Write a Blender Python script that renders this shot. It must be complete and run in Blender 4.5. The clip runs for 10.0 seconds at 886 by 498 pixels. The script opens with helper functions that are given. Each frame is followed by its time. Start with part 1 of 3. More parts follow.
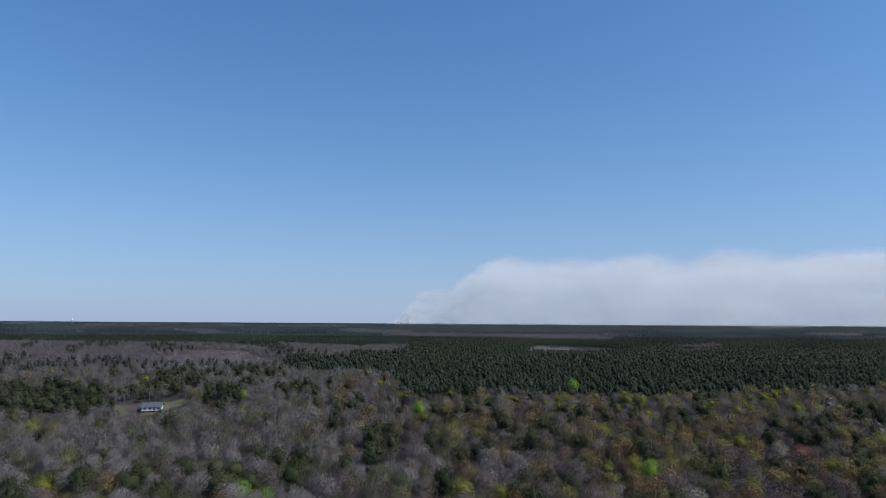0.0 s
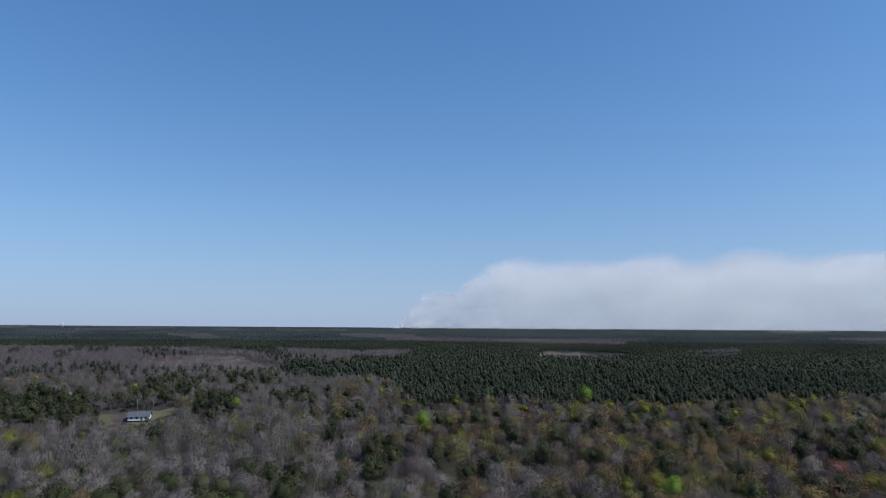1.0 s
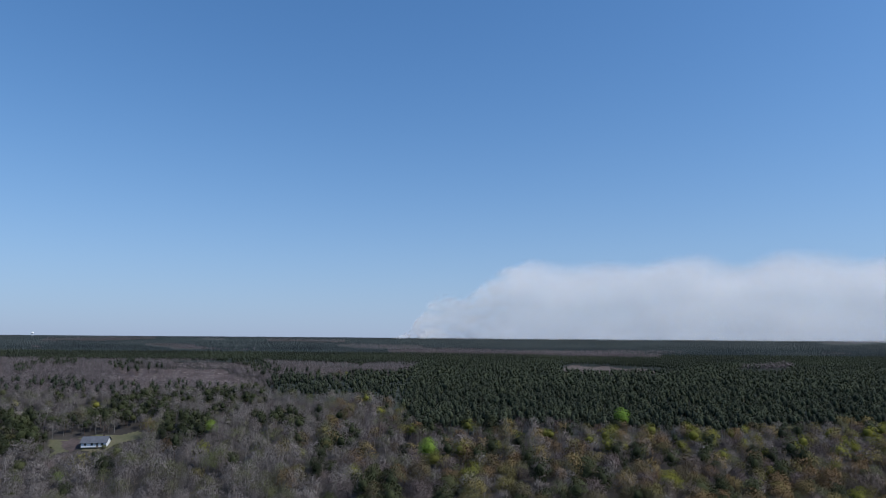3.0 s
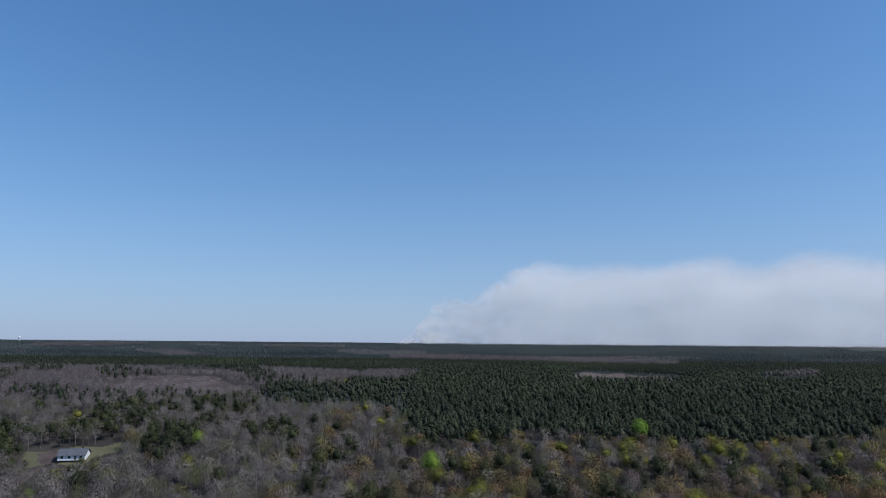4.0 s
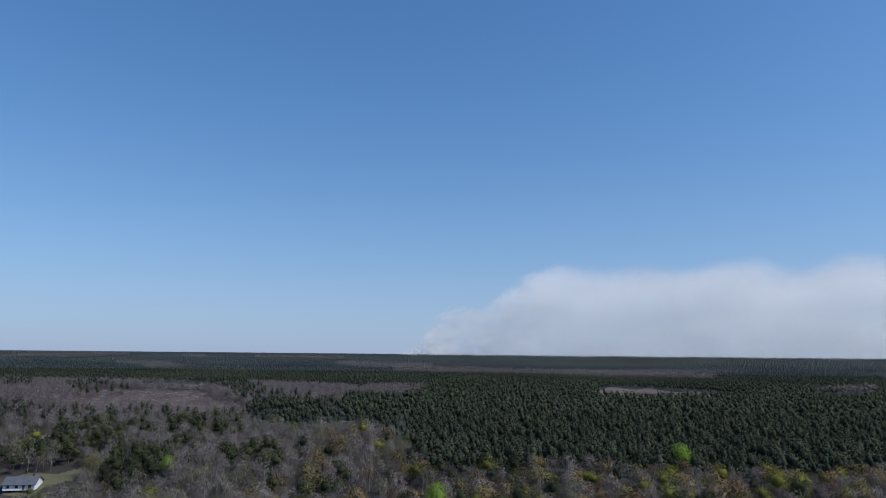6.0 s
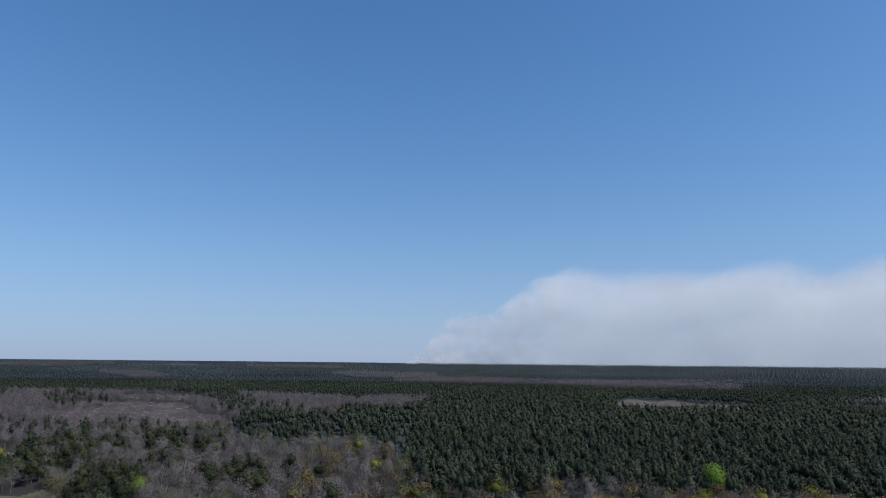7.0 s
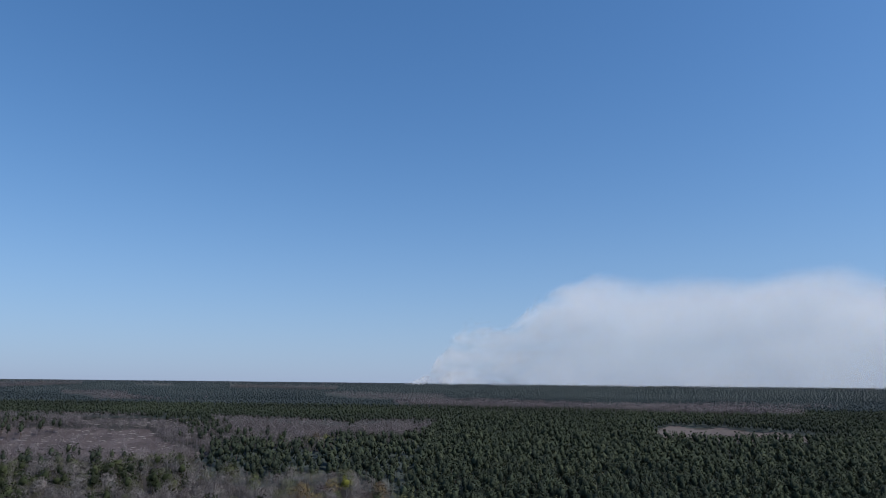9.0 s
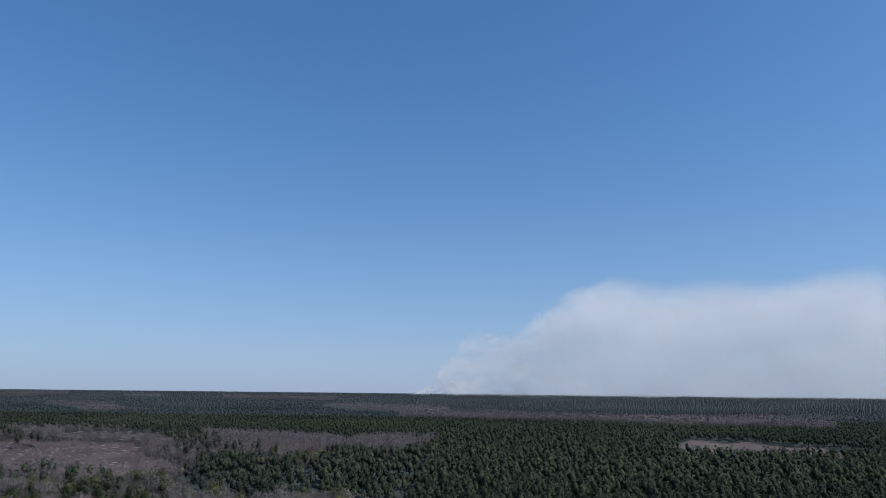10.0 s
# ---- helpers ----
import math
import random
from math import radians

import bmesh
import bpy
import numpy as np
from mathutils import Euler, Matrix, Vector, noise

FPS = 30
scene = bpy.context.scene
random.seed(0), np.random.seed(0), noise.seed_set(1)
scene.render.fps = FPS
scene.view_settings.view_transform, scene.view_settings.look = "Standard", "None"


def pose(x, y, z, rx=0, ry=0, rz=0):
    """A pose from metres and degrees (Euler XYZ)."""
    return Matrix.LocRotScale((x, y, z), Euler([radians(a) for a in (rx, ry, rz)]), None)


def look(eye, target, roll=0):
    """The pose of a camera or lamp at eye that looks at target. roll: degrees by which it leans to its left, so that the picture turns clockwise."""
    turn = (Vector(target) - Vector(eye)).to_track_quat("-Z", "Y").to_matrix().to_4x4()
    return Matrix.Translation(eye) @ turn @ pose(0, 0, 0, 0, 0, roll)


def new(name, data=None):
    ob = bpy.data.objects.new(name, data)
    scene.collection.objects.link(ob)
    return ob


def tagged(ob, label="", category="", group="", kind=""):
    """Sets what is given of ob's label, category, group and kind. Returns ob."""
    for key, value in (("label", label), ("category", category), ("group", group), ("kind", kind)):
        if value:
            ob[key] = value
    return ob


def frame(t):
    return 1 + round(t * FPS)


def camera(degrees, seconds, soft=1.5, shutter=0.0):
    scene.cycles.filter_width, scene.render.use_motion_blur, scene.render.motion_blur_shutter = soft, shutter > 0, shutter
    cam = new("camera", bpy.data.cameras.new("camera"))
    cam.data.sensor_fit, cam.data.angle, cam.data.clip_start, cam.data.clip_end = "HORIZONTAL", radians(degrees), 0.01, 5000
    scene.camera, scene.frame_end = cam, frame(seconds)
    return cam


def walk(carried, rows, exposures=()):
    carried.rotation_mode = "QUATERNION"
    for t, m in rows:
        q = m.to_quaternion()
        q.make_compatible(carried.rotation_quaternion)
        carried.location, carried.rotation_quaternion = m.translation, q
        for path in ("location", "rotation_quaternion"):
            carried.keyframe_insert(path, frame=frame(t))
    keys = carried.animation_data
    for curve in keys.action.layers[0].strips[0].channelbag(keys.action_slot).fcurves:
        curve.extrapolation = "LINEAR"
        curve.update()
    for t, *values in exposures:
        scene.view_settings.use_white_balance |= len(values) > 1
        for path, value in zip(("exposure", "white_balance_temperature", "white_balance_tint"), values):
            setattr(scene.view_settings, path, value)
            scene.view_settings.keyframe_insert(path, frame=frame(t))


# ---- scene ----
# camera: a forward flight at constant height, nose rising and swinging slowly to its left
cam = camera(66.8, 10.0, soft=0.92)
EYE = 89.0
ROWS = [
    # seconds, ahead, turn to the left, look up, lean
    (0.0, 0.00, 0.000, 6.335, -0.35),
    (0.5, 8.60, 0.195, 6.452, -0.36),
    (1.0, 26.30, 0.420, 6.690, -0.37),
    (1.5, 44.04, 0.640, 6.920, -0.38),
    (2.0, 60.80, 0.861, 7.135, -0.40),
    (2.5, 76.09, 1.087, 7.340, -0.41),
    (4.0, 115.90, 1.770, 7.970, -0.48),
    (4.5, 127.00, 1.990, 8.185, -0.50),
    (5.0, 138.20, 2.210, 8.400, -0.52),
    (5.5, 149.40, 2.435, 8.620, -0.54),
    (7.0, 193.56, 3.270, 9.640, -0.56),
    (7.5, 208.70, 3.550, 10.050, -0.57),
    (8.0, 222.80, 3.865, 10.470, -0.57),
    (8.5, 235.90, 4.170, 10.890, -0.58),
    (9.0, 247.90, 4.455, 11.310, -0.59),
    (9.5, 259.10, 4.765, 11.735, -0.59),
    (10.0, 269.26, 5.100, 12.150, -0.60),
]
walk(cam, [(t, pose(0, y, EYE, 90 + up, lean, turn)) for t, y, turn, up, lean in ROWS],
     [(0.0, 0.36, 6050, 10), (10.0, 0.30, 6050, 10)])

# ---- light ----
SUN_ELEVATION, SUN_AZIMUTH = 50.0, 108.0          # degrees; azimuth from +y towards +x
world = bpy.data.worlds.new("sky")
scene.world = world
world.use_nodes = True
wn = world.node_tree.nodes
sky = wn.new("ShaderNodeTexSky")
sky.sky_type, sky.sun_disc = "NISHITA", False
sky.sun_elevation, sky.sun_rotation = radians(SUN_ELEVATION), radians(SUN_AZIMUTH)
sky.altitude, sky.air_density, sky.dust_density, sky.ozone_density = 0.0, 1.0, 0.7, 3.2
wn["Background"].inputs["Strength"].default_value = 0.100
# the blue deepens quickly above the haze of the plain
coord, slow = wn.new("ShaderNodeTexCoord"), wn.new("ShaderNodeMapping")
slow.inputs["Scale"].default_value, slow.inputs["Location"].default_value = (1, 1, 0.78), (0, 0, 0.07)
world.node_tree.links.new(coord.outputs["Generated"], slow.inputs["Vector"])
world.node_tree.links.new(slow.outputs["Vector"], sky.inputs["Vector"])
clear_air = wn.new("ShaderNodeHueSaturation")
clear_air.inputs["Saturation"].default_value = 1.20
world.node_tree.links.new(sky.outputs["Color"], clear_air.inputs["Color"])
# a pale band of haze lies along the whole horizon
height, thin, fade, haze = wn.new("ShaderNodeSeparateXYZ"), wn.new("ShaderNodeMath"), wn.new("ShaderNodeMath"), wn.new("ShaderNodeMix")
world.node_tree.links.new(coord.outputs["Generated"], height.inputs[0])
thin.operation, thin.inputs[1].default_value = "MULTIPLY", -9.5
world.node_tree.links.new(height.outputs["Z"], thin.inputs[0])
fade.operation, fade.use_clamp = "EXPONENT", True
world.node_tree.links.new(thin.outputs[0], fade.inputs[0])
haze.data_type = "RGBA"
haze.inputs["B"].default_value = (2.95, 3.5, 4.5, 1)
world.node_tree.links.new(fade.outputs[0], haze.inputs["Factor"])
world.node_tree.links.new(clear_air.outputs["Color"], haze.inputs["A"])
world.node_tree.links.new(haze.outputs["Result"], wn["Background"].inputs["Color"])
sun = new("sun", bpy.data.lights.new("sun", "SUN"))
sun.data.energy, sun.data.angle, sun.data.color = 3.0, radians(0.5), (1.0, 0.95, 0.87)
el, az = radians(SUN_ELEVATION), radians(SUN_AZIMUTH)
sun.matrix_world = look((0, 0, 300), Vector((0, 0, 300)) - Vector((math.sin(az) * math.cos(el), math.cos(az) * math.cos(el), math.sin(el))))


# ---- materials ----
def material(name):
    m = bpy.data.materials.new(name)
    m.use_nodes = True
    return m, m.node_tree.nodes, m.node_tree.links, m.node_tree.nodes["Principled BSDF"]


def ramp(nodes, links, factor, stops):
    r = nodes.new("ShaderNodeValToRGB")
    while len(r.color_ramp.elements) < len(stops):
        r.color_ramp.elements.new(0.5)
    for e, (p, c) in zip(r.color_ramp.elements, stops):
        e.position, e.color = p, (*c, 1)
    links.new(factor, r.inputs["Fac"])
    return r.outputs["Color"]


def maths(nodes, links, op, a, b):
    n = nodes.new("ShaderNodeMath")
    n.operation = op
    for k, v in enumerate((a, b)):
        if isinstance(v, (int, float)):
            n.inputs[k].default_value = v
        else:
            links.new(v, n.inputs[k])
    return n.outputs[0]


def noise_tex(nodes, links, scale, detail=4.0, vector=None):
    n = nodes.new("ShaderNodeTexNoise")
    n.inputs["Scale"].default_value, n.inputs["Detail"].default_value = scale, detail
    if vector is not None:
        links.new(vector, n.inputs["Vector"])
    return n.outputs["Fac"]


def foliage(name, stops, leaf=0.3, rough=0.75, spread=0.09):
    """Leaves, needles or twigs: one tone for each tree, a smaller change from spray to spray."""
    m, nodes, links, bsdf = material(name)
    tone = nodes.new("ShaderNodeAttribute")
    tone.attribute_name = "tone"
    info, geo = nodes.new("ShaderNodeObjectInfo"), nodes.new("ShaderNodeNewGeometry")
    spray = maths(nodes, links, "MULTIPLY", maths(nodes, links, "SUBTRACT", geo.outputs["Random Per Island"], 0.5), spread)
    whole = maths(nodes, links, "FRACT", maths(nodes, links, "ADD", tone.outputs["Fac"], info.outputs["Random"]), 0.0)
    whole = maths(nodes, links, "ADD", maths(nodes, links, "MULTIPLY", whole, 0.9), 0.05)
    colour = ramp(nodes, links, maths(nodes, links, "ADD", whole, spray), stops)
    links.new(colour, bsdf.inputs["Base Color"])
    spriggy = nodes.new("ShaderNodeBump")
    spriggy.inputs["Strength"].default_value, spriggy.inputs["Distance"].default_value = 0.45, 0.3
    links.new(noise_tex(nodes, links, 1.6, 5.0, geo.outputs["Position"]), spriggy.inputs["Height"])
    links.new(spriggy.outputs[0], bsdf.inputs["Normal"])
    bsdf.inputs["Roughness"].default_value = rough
    bsdf.inputs["Specular IOR Level"].default_value = 0.06
    if leaf:
        back, mix = nodes.new("ShaderNodeBsdfTranslucent"), nodes.new("ShaderNodeMixShader")
        links.new(colour, back.inputs["Color"])
        mix.inputs["Fac"].default_value = leaf
        links.new(bsdf.outputs[0], mix.inputs[1])
        links.new(back.outputs[0], mix.inputs[2])
        links.new(mix.outputs[0], nodes["Material Output"].inputs["Surface"])
    return m


def surface(name, stops, big, small, rough=0.9, relief=0.3, distance=0.1):
    """Ground, walls and roofs: two scales of noise, with fine relief."""
    m, nodes, links, bsdf = material(name)
    where = nodes.new("ShaderNodeNewGeometry").outputs["Position"]
    a, b = noise_tex(nodes, links, big, 6.0, where), noise_tex(nodes, links, small, 5.0, where)
    f = maths(nodes, links, "ADD", maths(nodes, links, "MULTIPLY", a, 0.6), maths(nodes, links, "MULTIPLY", b, 0.4))
    f = maths(nodes, links, "ADD", maths(nodes, links, "MULTIPLY", maths(nodes, links, "SUBTRACT", f, 0.5), 2.2), 0.5)
    links.new(ramp(nodes, links, f, stops), bsdf.inputs["Base Color"])
    bsdf.inputs["Roughness"].default_value = rough
    bump = nodes.new("ShaderNodeBump")
    bump.inputs["Strength"].default_value, bump.inputs["Distance"].default_value = relief, distance
    links.new(b, bump.inputs["Height"])
    links.new(bump.outputs[0], bsdf.inputs["Normal"])
    return m


BARK = foliage("grey_bark", [(0, (0.10, 0.085, 0.075)), (0.5, (0.17, 0.15, 0.135)), (1, (0.27, 0.25, 0.23))], 0)
PINE_BARK = foliage("pine_bark", [(0, (0.07, 0.05, 0.04)), (1, (0.16, 0.11, 0.085))], 0)
TWIG = foliage("bare_twigs", [(0, (0.125, 0.108, 0.104)), (0.5, (0.192, 0.170, 0.162)), (1, (0.245, 0.220, 0.204))], 0.1)
DUSK = foliage("dark_purplish_twigs", [(0, (0.082, 0.064, 0.066)), (0.5, (0.112, 0.090, 0.090)), (1, (0.150, 0.120, 0.108))], 0.1)
LILAC = foliage("lilac_grey_twigs", [(0, (0.150, 0.126, 0.132)), (0.5, (0.190, 0.162, 0.168)), (1, (0.240, 0.208, 0.206))], 0.1)
BUDS = foliage("olive_and_rust_buds", [(0, (0.095, 0.068, 0.045)), (0.25, (0.175, 0.118, 0.062)), (0.45, (0.090, 0.078, 0.048)), (0.7, (0.165, 0.148, 0.055)), (1, (0.215, 0.155, 0.080))], 0.2)
MIST = foliage("grey_green_buds", [(0, (0.105, 0.108, 0.060)), (0.5, (0.150, 0.150, 0.088)), (1, (0.120, 0.140, 0.056))], 0.25)
NEEDLE = foliage("pine_needles", [(0, (0.027, 0.032, 0.018)), (0.5, (0.042, 0.050, 0.024)), (1, (0.066, 0.074, 0.034))], 0.15, 0.6, 0.06)
PLANTED = foliage("plantation_needles", [(0, (0.032, 0.039, 0.027)), (0.4, (0.042, 0.051, 0.033)), (0.8, (0.054, 0.065, 0.039)), (1, (0.072, 0.078, 0.045))], 0.15, 0.6, 0.05)
# the blue-grey cast of distance haze is mixed into these needles
HAZENEEDLE = foliage("hazed_far_needles", [(0, (0.036, 0.047, 0.052)), (0.5, (0.052, 0.066, 0.070)), (1, (0.076, 0.092, 0.092))], 0.1, 0.7)
FRESH = foliage("fresh_green_leaves", [(0, (0.12, 0.20, 0.038)), (0.5, (0.16, 0.25, 0.042)), (1, (0.19, 0.26, 0.052))], 0.35)
LIME = foliage("yellow_green_leaves", [(0, (0.13, 0.13, 0.035)), (0.5, (0.18, 0.185, 0.038)), (1, (0.225, 0.215, 0.045))], 0.35)
MAROON = foliage("red_buds", [(0, (0.17, 0.075, 0.065)), (1, (0.23, 0.11, 0.09))], 0.3)
EVERGREEN = foliage("live_oak_leaves", [(0, (0.035, 0.045, 0.02)), (0.5, (0.055, 0.062, 0.028)), (1, (0.08, 0.085, 0.04))], 0.2)
# litter toned near black, to put the shade between crowns into the ground colour
LITTER = surface("shade_deepened_litter", [(0.1, (0.014, 0.012, 0.009)), (0.45, (0.026, 0.021, 0.017)), (0.7, (0.042, 0.035, 0.029)), (0.95, (0.028, 0.028, 0.016))], 0.03, 0.6)
HEATH = surface("low_evergreen_scrub", [(0.1, (0.026, 0.034, 0.030)), (0.5, (0.037, 0.047, 0.041)), (0.9, (0.050, 0.060, 0.052))], 0.05, 0.5)
GRASS = surface("spring_lawn", [(0.15, (0.055, 0.062, 0.025)), (0.5, (0.088, 0.084, 0.042)), (0.9, (0.135, 0.108, 0.072))], 0.06, 0.9)
STRAW = surface("pale_dry_field", [(0.1, (0.056, 0.043, 0.039)), (0.5, (0.077, 0.059, 0.054)), (0.9, (0.106, 0.085, 0.076))], 0.03, 0.4)
SAND = surface("pale_sand_track", [(0.1, (0.16, 0.14, 0.10)), (0.5, (0.27, 0.235, 0.18)), (0.9, (0.36, 0.33, 0.28))], 0.1, 0.8)
CUT = surface("logged_ground", [(0.1, (0.036, 0.026, 0.023)), (0.5, (0.066, 0.047, 0.043)), (0.85, (0.105, 0.082, 0.077)), (1, (0.22, 0.195, 0.18))], 0.12, 0.7)
LOGS = surface("weathered_log", [(0.1, (0.16, 0.13, 0.115)), (0.9, (0.40, 0.36, 0.33))], 0.3, 3.0)
SHINGLE = surface("grey_shingle", [(0.1, (0.060, 0.066, 0.080)), (0.9, (0.095, 0.102, 0.120))], 0.5, 6.0)
SIDING = surface("white_siding", [(0.1, (0.62, 0.64, 0.66)), (0.9, (0.74, 0.76, 0.78))], 0.4, 5.0, 0.6)
GLASS, _n, _l, _b = material("window_glass")
_b.inputs["Base Color"].default_value, _b.inputs["Roughness"].default_value = (0.03, 0.035, 0.04, 1), 0.08
# colours the front door, and the panel that stands for carport shade
PAINT = surface("door_paint_and_bay_shade", [(0.1, (0.05, 0.05, 0.055)), (0.9, (0.09, 0.09, 0.095))], 0.5, 4.0, 0.5)
TANK = surface("white_tank_paint", [(0.1, (0.72, 0.73, 0.74)), (0.9, (0.85, 0.85, 0.85))], 0.3, 3.0, 0.5)


def smoke_material():
    m, nodes, links, bsdf = material("pale_smoke")
    dens = nodes.new("ShaderNodeAttribute")
    dens.attribute_name = "thickness"
    where = nodes.new("ShaderNodeNewGeometry").outputs["Position"]
    puff = noise_tex(nodes, links, 0.07, 6.0, where)
    puff = maths(nodes, links, "ADD", maths(nodes, links, "MULTIPLY", maths(nodes, links, "SUBTRACT", puff, 0.5), 0.8), 1.0)
    fac = maths(nodes, links, "MULTIPLY", dens.outputs["Fac"], puff)
    bsdf.inputs["Base Color"].default_value = (0.71, 0.715, 0.735, 1)
    bsdf.inputs["Roughness"].default_value, bsdf.inputs["Specular IOR Level"].default_value = 1.0, 0.0
    thru, both, clear, mix = (nodes.new("ShaderNodeBsdfTranslucent"), nodes.new("ShaderNodeMixShader"),
                              nodes.new("ShaderNodeBsdfTransparent"), nodes.new("ShaderNodeMixShader"))
    thru.inputs["Color"].default_value = (0.71, 0.715, 0.735, 1)
    both.inputs["Fac"].default_value = 0.4
    links.new(bsdf.outputs[0], both.inputs[1])
    links.new(thru.outputs[0], both.inputs[2])
    links.new(fac, mix.inputs["Fac"])
    links.new(clear.outputs[0], mix.inputs[1])
    links.new(both.outputs[0], mix.inputs[2])
    links.new(mix.outputs[0], nodes["Material Output"].inputs["Surface"])
    return m


SMOKE = smoke_material()
# ---- the lie of the land ----
rng = np.random.default_rng(7)


def canopy(y):
    """Height of the treetops: a flat bottom that turns into one long rise up to a tableland."""
    return 14.0 + 75.0 * np.clip((np.asarray(y, float) - 300.0) / 350.0, 0, 1) ** 1.15


def grown(y):
    """Usual height of the trees, lower and lower on the poor ground of the rise."""
    return np.maximum(1.2, 18.0 * (89.0 - canopy(y)) / 75.0)


def ground_z(x, y):
    x, y = np.asarray(x, float), np.asarray(y, float)
    swell = 0.5 * np.sin(x * 0.021 + 1.3) * np.sin(y * 0.017) + 0.25 * np.sin(x * 0.07 + y * 0.05)
    return canopy(y) - grown(y) * 0.93 + swell * np.interp(y, [440, 600], [1, 0.1])


def inside(poly, x, y):
    x, y = np.asarray(x, float), np.asarray(y, float)
    hit = np.zeros(x.shape, bool)
    for (ax, ay), (bx, by) in zip(poly, poly[1:] + poly[:1]):
        cross = (ay > y) != (by > y)
        hit ^= cross & (x < (bx - ax) * (y - ay) / ((by - ay) or 1e-9) + ax)
    return hit



PINE_BLOCK = [(-129, 538), (-109, 552), (-78, 548), (-64, 564), (-42, 557), (-28, 578), (-1, 598), (34, 591), (70, 580), (71, 562), (98, 557), (142, 559), (176, 578), (214, 573), (287, 575), (470, 575), (470, 492),
              (307, 482), (230, 475), (188, 470), (141, 465), (107, 464), (73, 466), (38, 467), (10, 464), (-11, 462), (-23, 459), (-28, 484), (-41, 507), (-62, 517), (-94, 512), (-118, 520)]
LILAC_WOOD = [(-480, 587), (-337, 587), (-247, 586), (-147, 586), (-75, 580), (-28, 585), (-30, 573), (-43, 560), (-67, 564), (-106, 550), (-129, 538), (-156, 527), (-182, 519), (-225, 511), (-270, 513), (-302, 507), (-480, 500)]
LOGGED = [(-244, 572), (-207, 571), (-165, 570), (-154, 556), (-124, 543), (-149, 535), (-191, 538), (-223, 535)]
SLASH_ROWS = [(-211, 583), (-145, 588), (-136, 575), (-201, 574)]
FIELD = [(75, 582), (84, 585), (104, 583), (125, 579), (155, 573), (150, 569), (126, 568), (112, 567), (98, 566), (72, 567)]
STRIP = [(-54, 615), (-35, 618), (10, 615), (41, 612), (102, 609), (151, 603), (149, 598), (100, 599), (40, 604), (-6, 605), (-53, 607)]
STRIP_FAR_WEST = [(-340, 641), (-293, 645), (-251, 647), (-249, 642), (-289, 637), (-340, 634)]
STRIP_FAR_MID = [(-158, 644), (-93, 642), (-91, 636), (-155, 638)]
STRIP_EAST = [(192, 575), (215, 577), (236, 580), (229, 570), (205, 566)]
WEST_PINES = [(-330, 480), (-284, 478), (-252, 476), (-230, 468), (-205, 480), (-194, 495), (-146, 478), (-132, 465), (-131, 441), (-152, 443), (-168, 477), (-201, 465), (-214, 455), (-205, 436), (-223, 424), (-246, 420), (-290, 413)]
WEST_SPECKLE = [(-216, 511), (-191, 514), (-157, 521), (-125, 526), (-116, 505), (-139, 478), (-186, 481), (-203, 489)]
DARK_CLUMP = [(-119, 481), (-93, 483), (-82, 466), (-85, 455), (-112, 467)]
LAWN = [(-218, 453), (-205, 458), (-176, 469), (-169, 462), (-181, 449), (-184, 443), (-207, 439)]
LANE = [(-264, 491), (-253, 493), (-248, 490), (-250, 486), (-256, 488)]
MEADOW = [(-232, 490), (-219, 503), (-214, 501), (-222, 494), (-227, 486)]
PALE = (STRIP, STRIP_FAR_WEST, STRIP_FAR_MID, STRIP_EAST)


# ---- mesh helpers ----
def mesh_of(name, verts, tris, mats, which=None, attribute=None, smooth=False, normals=None):
    verts, tris = np.asarray(verts, np.float32), np.asarray(tris, np.int32)
    me = bpy.data.meshes.new(name)
    n, k = len(tris), tris.shape[1]
    me.vertices.add(len(verts))
    me.vertices.foreach_set("co", verts.ravel())
    me.loops.add(n * k)
    me.loops.foreach_set("vertex_index", tris.ravel())
    me.polygons.add(n)
    me.polygons.foreach_set("loop_start", np.arange(0, n * k, k, dtype=np.int32))
    for m in mats:
        me.materials.append(m)
    if which is not None:
        me.polygons.foreach_set("material_index", np.asarray(which, np.int32))
    if smooth:
        me.polygons.foreach_set("use_smooth", np.ones(n, bool))
    if attribute:
        a = me.attributes.new(attribute[0], "FLOAT", "POINT")
        a.data.foreach_set("value", np.asarray(attribute[1], np.float32))
    me.update(calc_edges=True)
    if normals is not None:
        me.normals_split_custom_set_from_vertices(np.asarray(normals, np.float32).tolist())
    return me


def part(name, bm, mat, parent, label=""):
    me = bpy.data.meshes.new(name)
    bmesh.ops.recalc_face_normals(bm, faces=bm.faces)
    bm.to_mesh(me)
    bm.free()
    me.materials.append(mat)
    ob = new(name, me)
    ob.parent = parent
    return tagged(ob, label)


def box(sx, sy, sz, at=(0, 0, 0), bevel=0.0, turn=None):
    bm = bmesh.new()
    bmesh.ops.create_cube(bm, size=1, matrix=Matrix.Diagonal((sx, sy, sz, 1)))
    if bevel:
        bmesh.ops.bevel(bm, geom=bm.edges[:], offset=bevel, segments=1, affect="EDGES")
    bm.transform(Matrix.Translation(at) @ (turn or Matrix()))
    return bm


